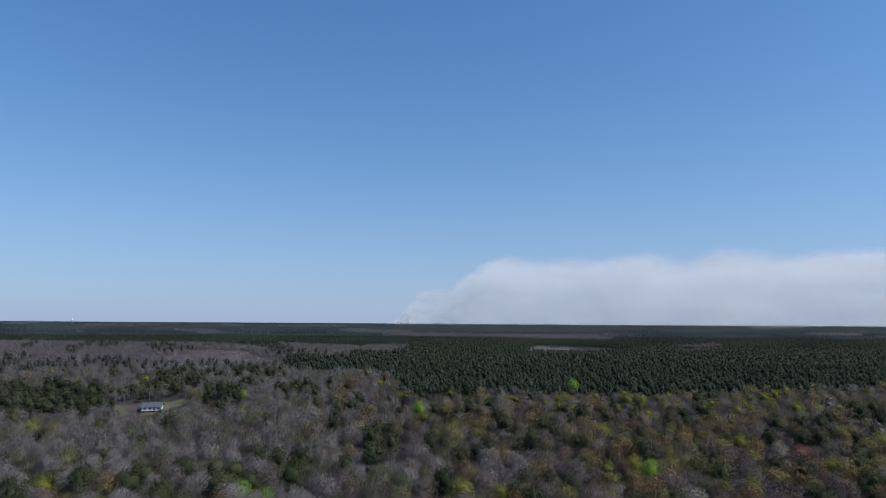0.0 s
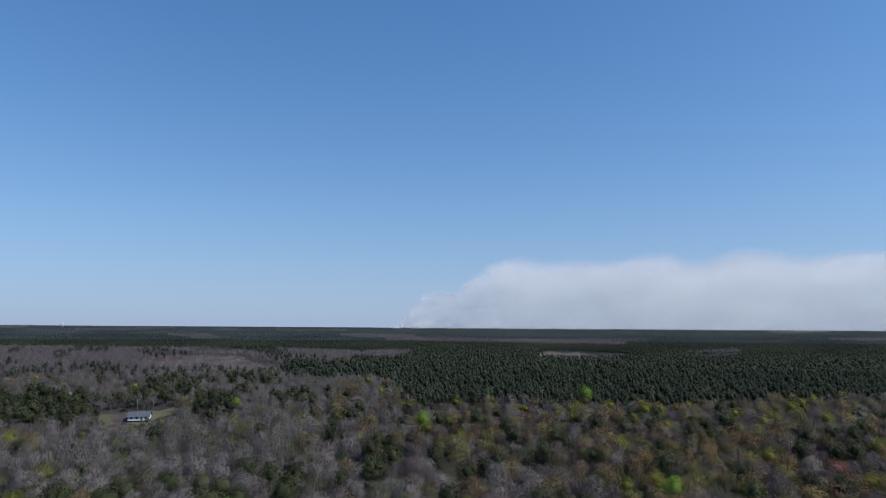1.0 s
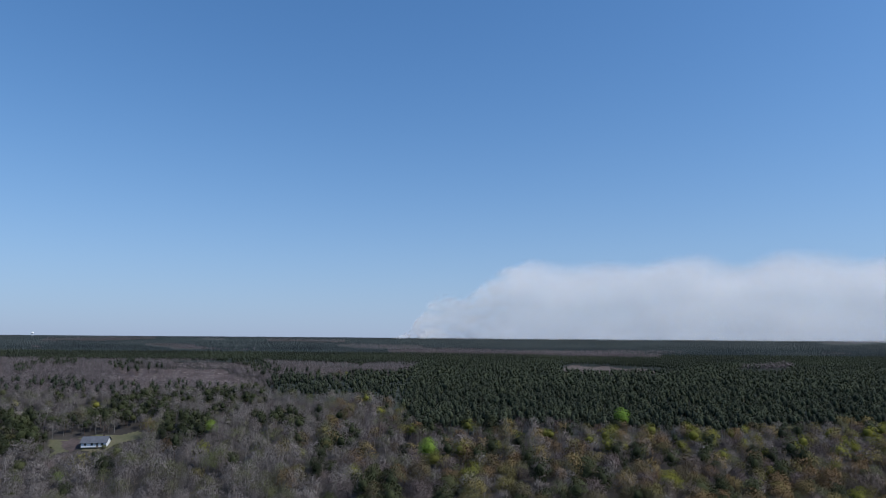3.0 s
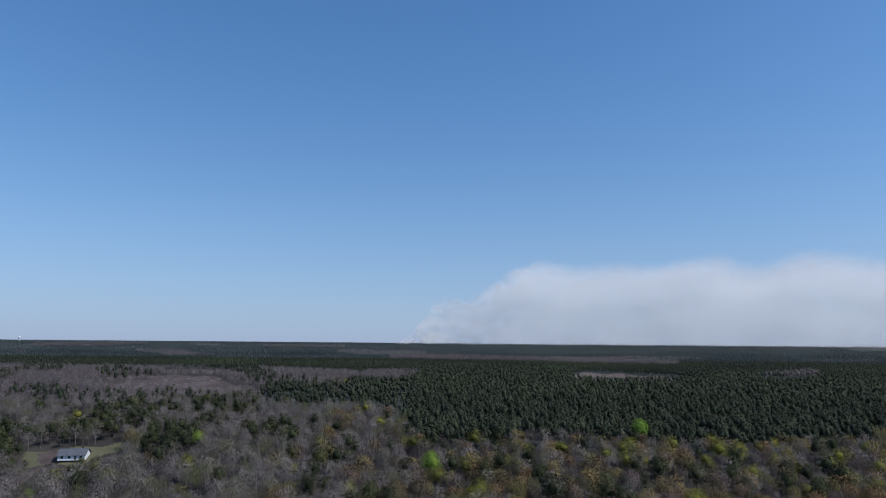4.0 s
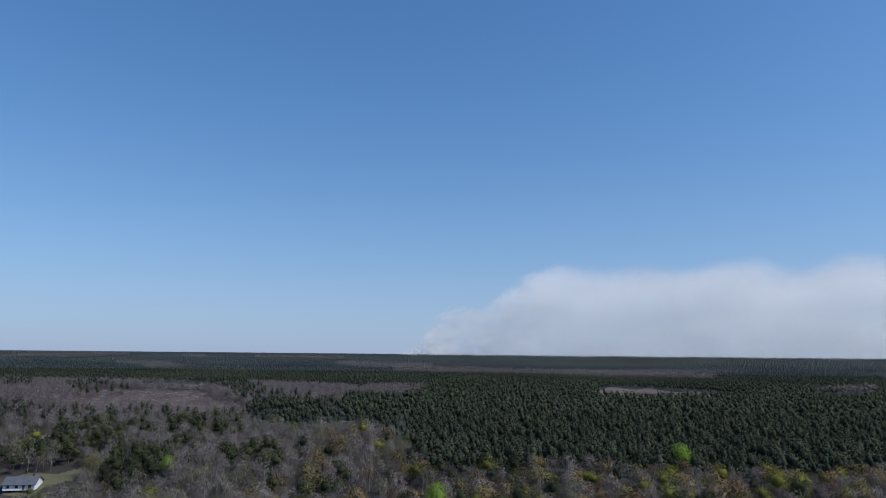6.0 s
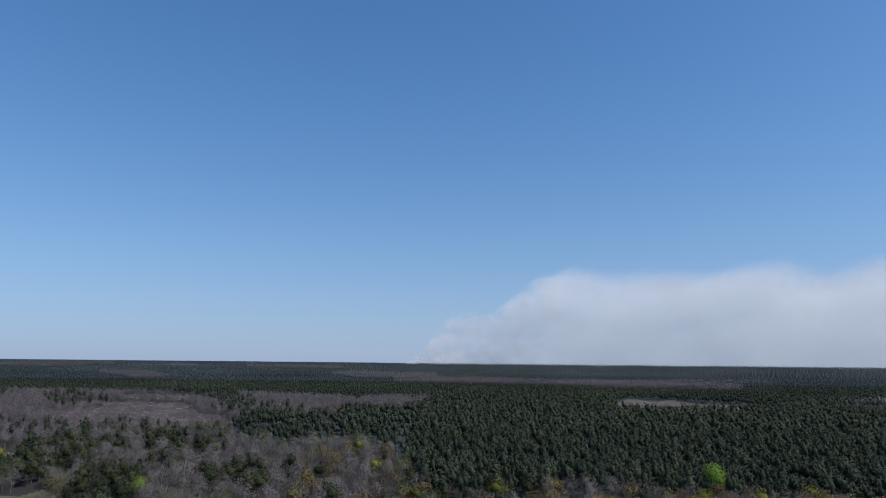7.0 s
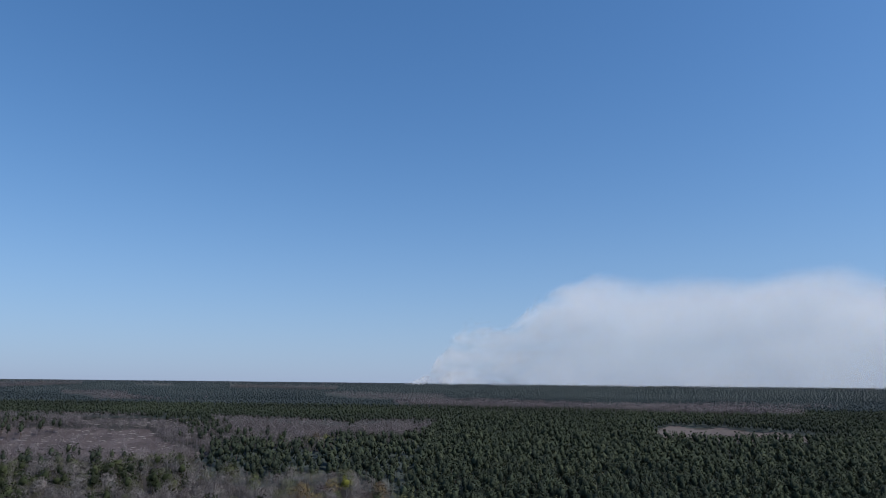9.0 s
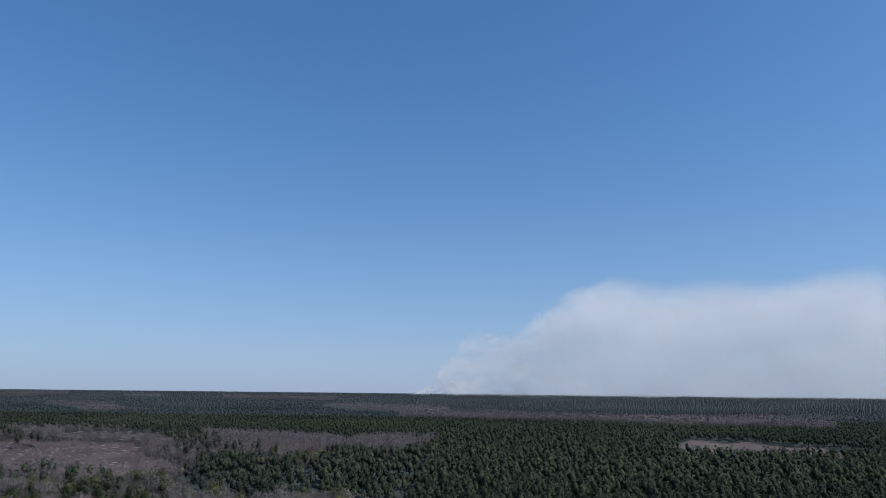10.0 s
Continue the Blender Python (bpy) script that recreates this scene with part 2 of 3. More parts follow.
def grid_patch(name, xs, ys, keep, lift, mat, label, category):
    """A sheet that follows the land, on the grid cells that keep() picks."""
    gx, gy = np.meshgrid(xs, ys)
    v = np.stack([gx, gy, ground_z(gx, gy) + lift], -1).reshape(-1, 3)
    w = len(xs)
    j, i = np.meshgrid(np.arange(len(ys) - 1), np.arange(w - 1), indexing="ij")
    q = np.stack([j * w + i, j * w + i + 1, (j + 1) * w + i + 1, (j + 1) * w + i], -1).reshape(-1, 4)
    if keep is not None:
        c = v[q].mean(1)
        q = q[keep(c[:, 0], c[:, 1])]
        used, inv = np.unique(q, return_inverse=True)
        v, q = v[used], inv.reshape(-1, 4)
    return tagged(new(name, mesh_of(name, v, q, [mat], smooth=True)), label, category, kind="structure")


def ragged(poly, wobble=2.0):
    return lambda x, y: inside(poly, x + wobble * np.sin(y * 0.31) + wobble * 0.5 * np.sin(x * 0.7), y + wobble * np.sin(x * 0.27 + 1))



xs = np.unique(np.concatenate([np.linspace(-4900, -720, 14), np.arange(-700, 701, 7.0), np.linspace(720, 4900, 14)]))
ys = np.unique(np.concatenate([np.linspace(-4900, 60, 14), np.arange(80, 700, 5.0), np.linspace(720, 4900, 16)]))
grid_patch("ground", xs, ys, None, 0.0, LITTER, "brown forest floor of leaf litter and brush, darkened for shade between crowns", "ground")


def scrubland(x, y):
    far = (y > 572) & ~inside(LILAC_WOOD, x, y) & ~inside(FIELD, x, y)
    for strip in PALE:
        far &= ~inside(strip, x, y)
    return far | inside(PINE_BLOCK, x, y)


grid_patch("far_scrub", np.arange(-640, 641, 4.0), np.arange(440, 760, 2.0), scrubland, 0.12, HEATH, "dark low evergreen scrub beneath the pine woods", "scrub")


def sheet(name, poly, lift, mat, label, category, step=1.6):
    px, py = [p[0] for p in poly], [p[1] for p in poly]
    return grid_patch(name, np.arange(min(px) - 5, max(px) + 5, step), np.arange(min(py) - 5, max(py) + 5, step), ragged(poly), lift, mat, label, category)



sheet("lawn", LAWN, 0.25, GRASS, "dry yellow-green lawn round a small house", "lawn")
sheet("meadow", MEADOW, 0.25, GRASS, "dry grass clearing beside a sandy track", "meadow")
sheet("field", FIELD, 0.15, STRAW, "bare pinkish-tan field between pine woods", "field")
sheet("logged_clearing", LOGGED, 0.2, CUT, "logged reddish-brown clearing with pale slash", "clearing")
sheet("track", LANE, 0.3, SAND, "pale sandy track between dark pines", "road")
sheet("meadow_track", [(-220, 498), (-217, 503), (-214, 501), (-218, 496)], 0.34, SAND, "narrow pale sand road along the meadow", "road")


# ---- trees ----
def tube(points, radii, sides):
    v, f = [], []
    for k, (p, r) in enumerate(zip(points, radii)):
        for s in range(sides):
            a = 2 * math.pi * s / sides
            v.append((p[0] + r * math.cos(a), p[1] + r * math.sin(a), p[2]))
    for k in range(len(points) - 1):
        for s in range(sides):
            a, b = k * sides + s, k * sides + (s + 1) % sides
            f += [(a, b, b + sides), (a, b + sides, a + sides)]
    return np.array(v), np.array(f)


def gather(pieces):
    vs, fs, n = [], [], 0
    for v, f in pieces:
        vs.append(v)
        fs.append(f + n)
        n += len(v)
    return np.concatenate(vs), np.concatenate(fs)


def blades(centre, way, length, width, face):
    """Thin triangles: roots at centre, along way, broad side turned towards face."""
    n = len(centre)
    side = unit(np.cross(way, face))
    a, b = centre - side * width[:, None] / 2, centre + side * width[:, None] / 2
    v = np.stack([b, a, centre + way * length[:, None]], 1).reshape(-1, 3)
    return v, np.arange(3 * n).reshape(-1, 3)


def rounded(v, f, middle, squash=1.0, own_share=0.18):
    """Each spray takes the light as part of its whole crown: facing out from the crown's middle."""
    out = unit((v - middle) * [1, 1, squash])
    face = np.cross(v[f[:, 1]] - v[f[:, 0]], v[f[:, 2]] - v[f[:, 0]])
    turned = (face * out[f].mean(1)).sum(1) < 0
    f = f.copy()
    f[turned] = f[turned][:, [0, 2, 1]]
    own = np.zeros_like(v)
    face = unit(np.where(turned[:, None], -face, face))
    for k in range(3):
        np.add.at(own, f[:, k], face)
    return v, f, unit(out + own_share * unit(own))


def unit(v):
    return v / (np.linalg.norm(v, axis=1)[:, None] + 1e-9)


def clumped(r, heads, size, n, leaf, lift, loose, slender=1.0):
    """Sprays on the outside of rounded clumps, lying in the clump's surface."""
    k = r.integers(0, len(heads), n)
    out = unit(r.normal(size=(n, 3)) + [0, 0, lift])
    c = heads[k] + out * (size[k] * r.uniform(0.75, 1.08, n))[:, None] * [1, 1, 0.8]
    face = unit(out + r.normal(0, loose, (n, 3)))
    way = unit(np.cross(face, r.normal(size=(n, 3))))
    side = np.cross(face, way)
    l, w = r.uniform(0.8, 1.5, n) * leaf, r.uniform(0.5, 1.1, n) * leaf * slender
    v = np.stack([c - side * w[:, None] / 2 - way * l[:, None] / 3, c + side * w[:, None] / 2 - way * l[:, None] / 3, c + way * l[:, None] * 0.67], 1)
    return v.reshape(-1, 3), np.arange(3 * n).reshape(-1, 3)


def ball(fine):
    """A unit ball of 8, 32 or 128 triangles."""
    v = np.array([(1, 0, 0), (-1, 0, 0), (0, 1, 0), (0, -1, 0), (0, 0, 1), (0, 0, -1)], float)
    f = [(0, 2, 4), (2, 1, 4), (1, 3, 4), (3, 0, 4), (2, 0, 5), (1, 2, 5), (3, 1, 5), (0, 3, 5)]
    for _ in range(fine):
        v, made, split = list(v), {}, []
        for a, b, c in f:
            mids = []
            for e in ((a, b), (b, c), (c, a)):
                e = tuple(sorted(e))
                if e not in made:
                    made[e] = len(v)
                    m = v[e[0]] + v[e[1]]
                    v.append(m / np.linalg.norm(m))
                mids.append(made[e])
            split += [(a, mids[0], mids[2]), (mids[0], b, mids[1]), (mids[2], mids[1], c), tuple(mids)]
        v, f = np.array(v), split
    return np.array(v), np.array(f)


def body(r, middle, radii, fine, rough, cone=0.0):
    """The close inner mass of a crown: one uneven, knobbly body, drawn in towards the top by cone."""
    v, f = ball(fine)
    seed = r.uniform(0, 50)
    knob = np.array([noise.noise(Vector(p) * 2.2 + Vector((seed, 0, 0))) + 0.5 * noise.noise(Vector(p) * 5.0 + Vector((0, seed, 0))) for p in v])[:, None]
    slim = 1 - cone * (v[:, 2:] * 0.5 + 0.5)
    out = unit(v / radii + [0, 0, cone * 0.5])
    v = v * (1 + rough * knob + r.uniform(-0.3, 0.3, (len(v), 1)) * rough) * np.concatenate([slim, slim, 0 * slim + 1], 1) * radii + middle
    return v, f, out


def broadleaf(seed, twigs, leaves, wide=0.33, low=0.3, leaf_size=0.028, limbs=9, sides=5, twig=0.008, core=0.0, fine=1, slender=1.0):
    """A tree one metre high: trunk with limbs, and a domed crown of twigs and leaves in clumps."""
    r = np.random.default_rng(seed)
    lean = r.normal(0, 0.02, 2)
    wood = [tube([(0, 0, -0.03), (lean[0] * 0.4, lean[1] * 0.4, 0.25), (lean[0], lean[1], 0.55), (lean[0] * 1.5, lean[1] * 1.5, 0.8)], [0.017, 0.013, 0.009, 0.003], sides)]
    heads = []
    for k in range(limbs):
        a, up = 2.4 * k + r.uniform(-0.4, 0.4), (k + 0.5) / limbs
        reach = wide * math.sqrt(max(0.0, 1 - (up * 0.98) ** 2)) * r.uniform(0.55, 0.85)
        p2 = np.array([lean[0] + reach * math.cos(a), lean[1] + reach * math.sin(a), low + 0.18 + (0.72 - low) * up + r.uniform(-0.04, 0.04)])
        z0 = max(low * 0.8, p2[2] - r.uniform(0.18, 0.34))
        p0 = np.array([lean[0] * z0, lean[1] * z0, z0])
        if sides > 3 or k % 2 == 0:
            wood.append(tube([p0, (p0 + p2) / 2 + r.normal(0, 0.012, 3), p2], [0.007, 0.0045, 0.002], 3))
        heads.append(p2)
    heads = np.array(heads)
    size = r.uniform(0.36, 0.52, limbs) * wide
    crown = []
    if twigs:
        k = r.integers(0, limbs, twigs)
        out = unit(r.normal(size=(twigs, 3)) + [0, 0, 0.45])
        root = heads[k] + out * (size[k] * r.uniform(0.0, 0.85, twigs) ** 0.7)[:, None]
        way = unit(out * 0.75 + [0, 0, 0.25] + r.normal(0, 0.38, (twigs, 3)))
        crown.append(blades(root, way, size[k] * r.uniform(0.22, 0.55, twigs), r.uniform(0.5, 1.2, twigs) * twig, out + r.normal(0, 0.5, (twigs, 3))))
    if leaves:
        crown.append(clumped(r, heads, size, leaves, leaf_size, 0.35, 0.35 if slender == 1 else 0.6, slender))
    middle = np.array([lean[0], lean[1], low + 0.12])
    crown = [rounded(*gather(crown), middle, 0.9)]
    if core:
        spread = np.maximum(heads.max(0) - heads.min(0), 0.1) / 2 + size.mean() * 0.75
        crown.append(body(r, (heads.max(0) + heads.min(0)) / 2, spread * core, fine, 0.32))
    w, c = gather(wood), (*gather([p[:2] for p in crown]), np.concatenate([p[2] for p in crown]))
    top = c[0][:, 2].max()
    return (w[0] / top, w[1], None), (c[0] / top, c[1], c[2])


def pine(seed, clumps, needles, wide=0.17, low=0.42, size=0.05, sides=5, cone=0.6, core=0.0, fine=1):
    """A pine one metre high: straight bole and tufted boughs; cone draws the crown to a point."""
    r = np.random.default_rng(seed)
    bend = r.normal(0, 0.012, 2)
    wood = [tube([(0, 0, -0.03), (bend[0], bend[1], 0.5), (bend[0] * 2, bend[1] * 2, 0.95)], [0.013, 0.010, 0.003], sides)]
    heads = []
    for k in range(clumps):
        z = low + (0.95 - low) * (k + r.uniform(0, 0.8)) / clumps
        rel = (z - low) / (0.95 - low)
        reach = wide * ((1 - cone * rel) * min(1.0, 0.5 + rel * 2.5)) * r.uniform(0.4, 1.1)
        a = k * 2.4 + r.uniform(-0.5, 0.5)
        p = np.array([bend[0] * 2 * z + reach * math.cos(a), bend[1] * 2 * z + reach * math.sin(a), z + r.uniform(-0.02, 0.03)])
        if needles > 16:
            wood.append(tube([(bend[0] * 2 * z, bend[1] * 2 * z, z - 0.03), p], [0.004, 0.0015], 3))
        heads.append(p)
    heads = np.array(heads)
    spread = r.uniform(0.28, 0.42, clumps) * wide * (1 - 0.35 * cone * (heads[:, 2] - low))
    w, c = gather(wood), clumped(r, heads, spread, clumps * needles, size, 0.45, 0.45)
    middle = np.array([bend[0], bend[1], low + 0.1])
    crown = [rounded(*c, middle, 0.75, 0.2)]
    if core:
        tall = (1 - low) / 2
        crown.append(body(r, np.array([bend[0], bend[1], low + tall]), np.array([wide, wide, tall * 1.04]) * core, fine, 0.30, cone * 0.8))
    c = (*gather([p[:2] for p in crown]), np.concatenate([p[2] for p in crown]))
    top = c[0][:, 2].max()
    return (w[0] / top, w[1], None), (c[0] / top, c[1], c[2])


def kind_set(make, n, **rich_and_poor):
    return [make(s, **rich_and_poor) for s in range(n)]


# kind: rich templates, lean templates, crown material, bark, label
KINDS = {
    "bare_tree": (kind_set(broadleaf, 6, twigs=700, leaves=1000, leaf_size=0.050, slender=0.28, wide=0.38, low=0.25, limbs=16, twig=0.0075), kind_set(broadleaf, 6, twigs=180, leaves=260, leaf_size=0.072, slender=0.22, wide=0.38, low=0.25, limbs=11, sides=3, twig=0.014), TWIG, BARK,
                  "leafless grey tree with a dome of fine twigs"),
    "dark_bare_tree": (kind_set(broadleaf, 5, twigs=700, leaves=1000, leaf_size=0.052, slender=0.28, wide=0.42, low=0.22, limbs=17, twig=0.008), kind_set(broadleaf, 5, twigs=180, leaves=260, leaf_size=0.072, slender=0.22, wide=0.41, low=0.22, limbs=11, sides=3, twig=0.014), DUSK, BARK,
                       "leafless dark purplish-brown tree with dense twigs"),
    "budding_tree": (kind_set(broadleaf, 6, twigs=300, leaves=1400, leaf_size=0.038, slender=0.75, wide=0.40, low=0.24, limbs=18, twig=0.007), kind_set(broadleaf, 6, twigs=80, leaves=340, leaf_size=0.062, slender=0.75, wide=0.40, low=0.24, limbs=12, sides=3, twig=0.012), BUDS, BARK,
                     "tree in olive and rust-brown spring bud"),
    "misty_tree": (kind_set(broadleaf, 4, twigs=700, leaves=900, leaf_size=0.028, slender=0.5, wide=0.38, limbs=14, twig=0.0065), kind_set(broadleaf, 4, twigs=150, leaves=240, leaf_size=0.05, slender=0.6, wide=0.37, limbs=10, sides=3, twig=0.012), MIST, BARK,
                   "grey-green tree just coming into leaf"),
    "pine_tree": (kind_set(pine, 6, clumps=28, needles=54, wide=0.29, low=0.40, size=0.030, cone=0.35, core=0.5, fine=1), kind_set(pine, 6, clumps=16, needles=16, wide=0.29, low=0.40, size=0.055, cone=0.4, sides=4, core=0.55), NEEDLE, PINE_BARK,
                  "tall dark green pine with tufted crown"),
    "evergreen_oak": (kind_set(broadleaf, 4, twigs=60, leaves=1700, wide=0.40, low=0.2, leaf_size=0.030, limbs=16, core=0.62), kind_set(broadleaf, 4, twigs=20, leaves=330, wide=0.40, low=0.2, leaf_size=0.05, limbs=10, sides=3, core=0.62), EVERGREEN, BARK,
                      "broad dark olive-green evergreen oak"),
    "fresh_green_tree": (kind_set(broadleaf, 4, twigs=60, leaves=2600, wide=0.36, low=0.2, leaf_size=0.027, limbs=22, core=0.55), None, FRESH, BARK, "bright fresh-green tree among bare trees"),
    "yellow_green_tree": (kind_set(broadleaf, 4, twigs=200, leaves=1900, wide=0.41, low=0.22, leaf_size=0.026, limbs=18, core=0.5), kind_set(broadleaf, 4, twigs=60, leaves=360, wide=0.40, low=0.25, leaf_size=0.045, limbs=10, sides=3, core=0.5), LIME, BARK,
                          "yellow-green tree in young leaf"),
    "red_maple": (kind_set(broadleaf, 2, twigs=900, leaves=1500, wide=0.5, low=0.2, leaf_size=0.024, limbs=18, twig=0.006, core=0.5), None, MAROON, BARK, "spreading tree in dull red bud"),
    "planted_pine": (None, kind_set(pine, 8, clumps=11, needles=8, wide=0.25, low=0.34, size=0.066, cone=0.55, sides=3, core=0.6), PLANTED, PINE_BARK, ""),
    "young_pine": (None, kind_set(pine, 8, clumps=5, needles=5, wide=0.30, low=0.2, size=0.12, cone=0.55, sides=3, core=0.7, fine=0), PLANTED, PINE_BARK, ""),
    "lilac_tree": (None, kind_set(broadleaf, 6, twigs=70, leaves=60, leaf_size=0.11, slender=0.25, limbs=7, sides=3, wide=0.40, twig=0.024), LILAC, BARK, ""),
    "far_bare": (None, kind_set(broadleaf, 6, twigs=30, leaves=12, leaf_size=0.2, slender=0.4, limbs=4, sides=3, wide=0.5, twig=0.05), LILAC, BARK, ""),
    "far_conifer": (None, kind_set(pine, 8, clumps=4, needles=4, wide=0.46, low=0.08, size=0.2, cone=0.5, sides=3, core=0.75, fine=0), HAZENEEDLE, PINE_BARK, ""),
}
# far off the stems are lost in the crowns
for far_kind in ("far_conifer", "far_bare", "young_pine"):
    KINDS[far_kind] = (None, [((w[:3], np.array([[0, 1, 2]]), None), crown) for (w, _f, _n), crown in KINDS[far_kind][1]], *KINDS[far_kind][2:])


def thicket(name, kind, spots, label):
    """Many trees of one kind as one mesh: rows of x, y, height, turn, tone, template."""
    lean_set, leaf_mat, bark_mat = KINDS[kind][1], KINDS[kind][2], KINDS[kind][3]
    vs, fs, ms, ts, ns, n = [], [], [], [], [], 0
    spots = np.asarray(spots, float)
    which = spots[:, 5].astype(int) % len(lean_set)
    for pick, template in enumerate(lean_set):
        x, y, h, turn, tone = (c[:, None] for c in spots[which == pick][:, :5].T)
        if not len(x):
            continue
        c, s, z = np.cos(turn), np.sin(turn), ground_z(x, y)
        for k, (v, f, nor) in enumerate(template):
            count = len(x) * len(v)
            vs.append(np.stack([(v[:, 0] * c - v[:, 1] * s) * h + x, (v[:, 0] * s + v[:, 1] * c) * h + y, v[:, 2] * h + z], -1).reshape(-1, 3))
            fs.append((f[None] + n + len(v) * np.arange(len(x))[:, None, None]).reshape(-1, 3))
            ms.append(np.full(len(f) * len(x), k))
            ts.append(np.repeat(tone[:, 0], len(v)))
            # a zero normal keeps the mesh's own
            ns.append(np.zeros((count, 3)) if nor is None else np.stack([nor[:, 0] * c - nor[:, 1] * s, nor[:, 0] * s + nor[:, 1] * c, nor[:, 2] + 0 * c], -1).reshape(-1, 3))
            n += count
    me = mesh_of(name, np.concatenate(vs), np.concatenate(fs), [bark_mat, leaf_mat], np.concatenate(ms), ("tone", np.concatenate(ts)), smooth=True, normals=np.concatenate(ns))
    return tagged(new(name, me), label, "woods", kind="stuff")


SHARED = {}


def single_tree(kind, x, y, h, turn, pick, label=""):
    """One tree: an empty at its foot with trunk and crown."""
    rich, _, leaf_mat, bark_mat, usual = KINDS[kind]
    pick = int(pick) % len(rich)
    if (kind, pick) not in SHARED:
        (wv, wf, _n), (cv, cf, cn) = rich[pick]
        SHARED[kind, pick] = mesh_of("trunk", wv, wf, [bark_mat], smooth=True), mesh_of("crown", cv, cf, [leaf_mat], smooth=True, normals=cn)
    foot = new(kind)
    foot.matrix_basis = pose(x, y, float(ground_z(x, y)), 0, 0, math.degrees(turn)) @ Matrix.Diagonal((h, h, h, 1))
    for name, me in zip(("trunk", "crown"), SHARED[kind, pick]):
        new(name, me).parent = foot
    return tagged(foot, label or usual, "tree", "trees of the near woods")


def scatter(x0, x1, y0, y1, share, least=0.0):
    """Jittered rows of spots, as far apart as the trees there are wide."""
    spots, y, odd = [], y0, 0
    while y < y1:
        step = max(least, share * float(grown(y)))
        gx = np.arange(x0 + odd * step / 2, x1, step)
        gx = gx[np.abs(gx) < max(200.0, 0.70 * y + 40)]
        spots.append(np.stack([gx, np.full(len(gx), y)], 1) + rng.uniform(-0.6, 0.6, (len(gx), 2)) * step)
        y, odd = y + step * 0.9, 1 - odd
    return np.concatenate(spots)


def patchy(x, y, seed, scale):
    return noise.noise(Vector((x * scale + seed * 17.3, y * scale, seed * 5.1)))


def within(spots, *areas):
    return spots[np.any([inside(a, spots[:, 0], spots[:, 1]) for a in areas], axis=0)]


def outside(spots, *areas):
    return spots[~np.any([inside(a, spots[:, 0], spots[:, 1]) for a in areas], axis=0)]


def open_view(x, y, h, clearings):
    """Shrubs, not tall trees, stand along the near edge of a clearing."""
    if not (-300 < x < -140 and 390 < y < 512):
        return h
    for d, top in ((3, 2.0), (8, 3.0), (14, 5.0), (22, 7.5), (30, 10.0)):
        if any(inside(c, x * (1 + d / y), y + d) for c in (clearings if d < 9 else clearings[:1])):
            return min(h, top)
    return h


# single trees that stand out
MARKED = [
    ("fresh_green_tree", -15, 429, 15), ("yellow_green_tree", -11, 420, 12), ("fresh_green_tree", 90, 471, 15), ("yellow_green_tree", 82, 459, 11), ("yellow_green_tree", 122, 451, 14), ("yellow_green_tree", 128, 446, 12),
    ("fresh_green_tree", -134, 461, 10), ("misty_tree", -275, 441, 15), ("fresh_green_tree", -93, 321, 17), ("fresh_green_tree", -80, 316, 16), ("misty_tree", -60, 341, 19), ("fresh_green_tree", 102, 343, 18),
    ("yellow_green_tree", 227, 439, 13), ("red_maple", 193, 371, 15), ("yellow_green_tree", 136, 342, 17), ("yellow_green_tree", 27, 323, 16), ("budding_tree", 131, 353, 17), ("yellow_green_tree", 198, 352, 17),
    ("pine_tree", 36, 398, 19), ("pine_tree", 57, 396, 20), ("pine_tree", 62, 392, 18), ("pine_tree", 107, 365, 20), ("pine_tree", 125, 438, 16), ("pine_tree", 16, 427, 16), ("pine_tree", 30, 437, 14), ("pine_tree", -7, 372, 19),
    ("pine_tree", -37, 357, 20), ("pine_tree", -28, 373, 19), ("pine_tree", -33, 365, 18), ("pine_tree", -29, 390, 17), ("pine_tree", 255, 419, 20), ("pine_tree", 269, 429, 19), ("pine_tree", 262, 410, 18), ("pine_tree", 197, 407, 17),
    ("pine_tree", 76, 427, 15), ("pine_tree", 85, 423, 16), ("pine_tree", 100, 419, 15), ("pine_tree", 124, 385, 17), ("pine_tree", 142, 427, 14), ("pine_tree", 149, 422, 15), ("pine_tree", 18, 365, 17), ("pine_tree", 9, 358, 18),
    ("evergreen_oak", -185, 334, 16), ("evergreen_oak", -171, 334, 17), ("evergreen_oak", -146, 341, 15), ("evergreen_oak", -129, 322, 16), ("evergreen_oak", -104, 345, 16), ("evergreen_oak", -72, 339, 17),
    ("evergreen_oak", -209, 430, 9), ("evergreen_oak", -216, 432, 8), ("evergreen_oak", -181, 439.5, 5.5), ("misty_tree", -173, 440, 7), ("pine_tree", -155, 449, 12), ("pine_tree", -160, 470, 12), ("pine_tree", -147, 455, 13),
    ("fresh_green_tree", -183, 405, 7), ("yellow_green_tree", -71, 473, 9),
]
for n, (kind, x, y, h) in enumerate(MARKED):
    single_tree(kind, x, y, h, n * 1.7, n)

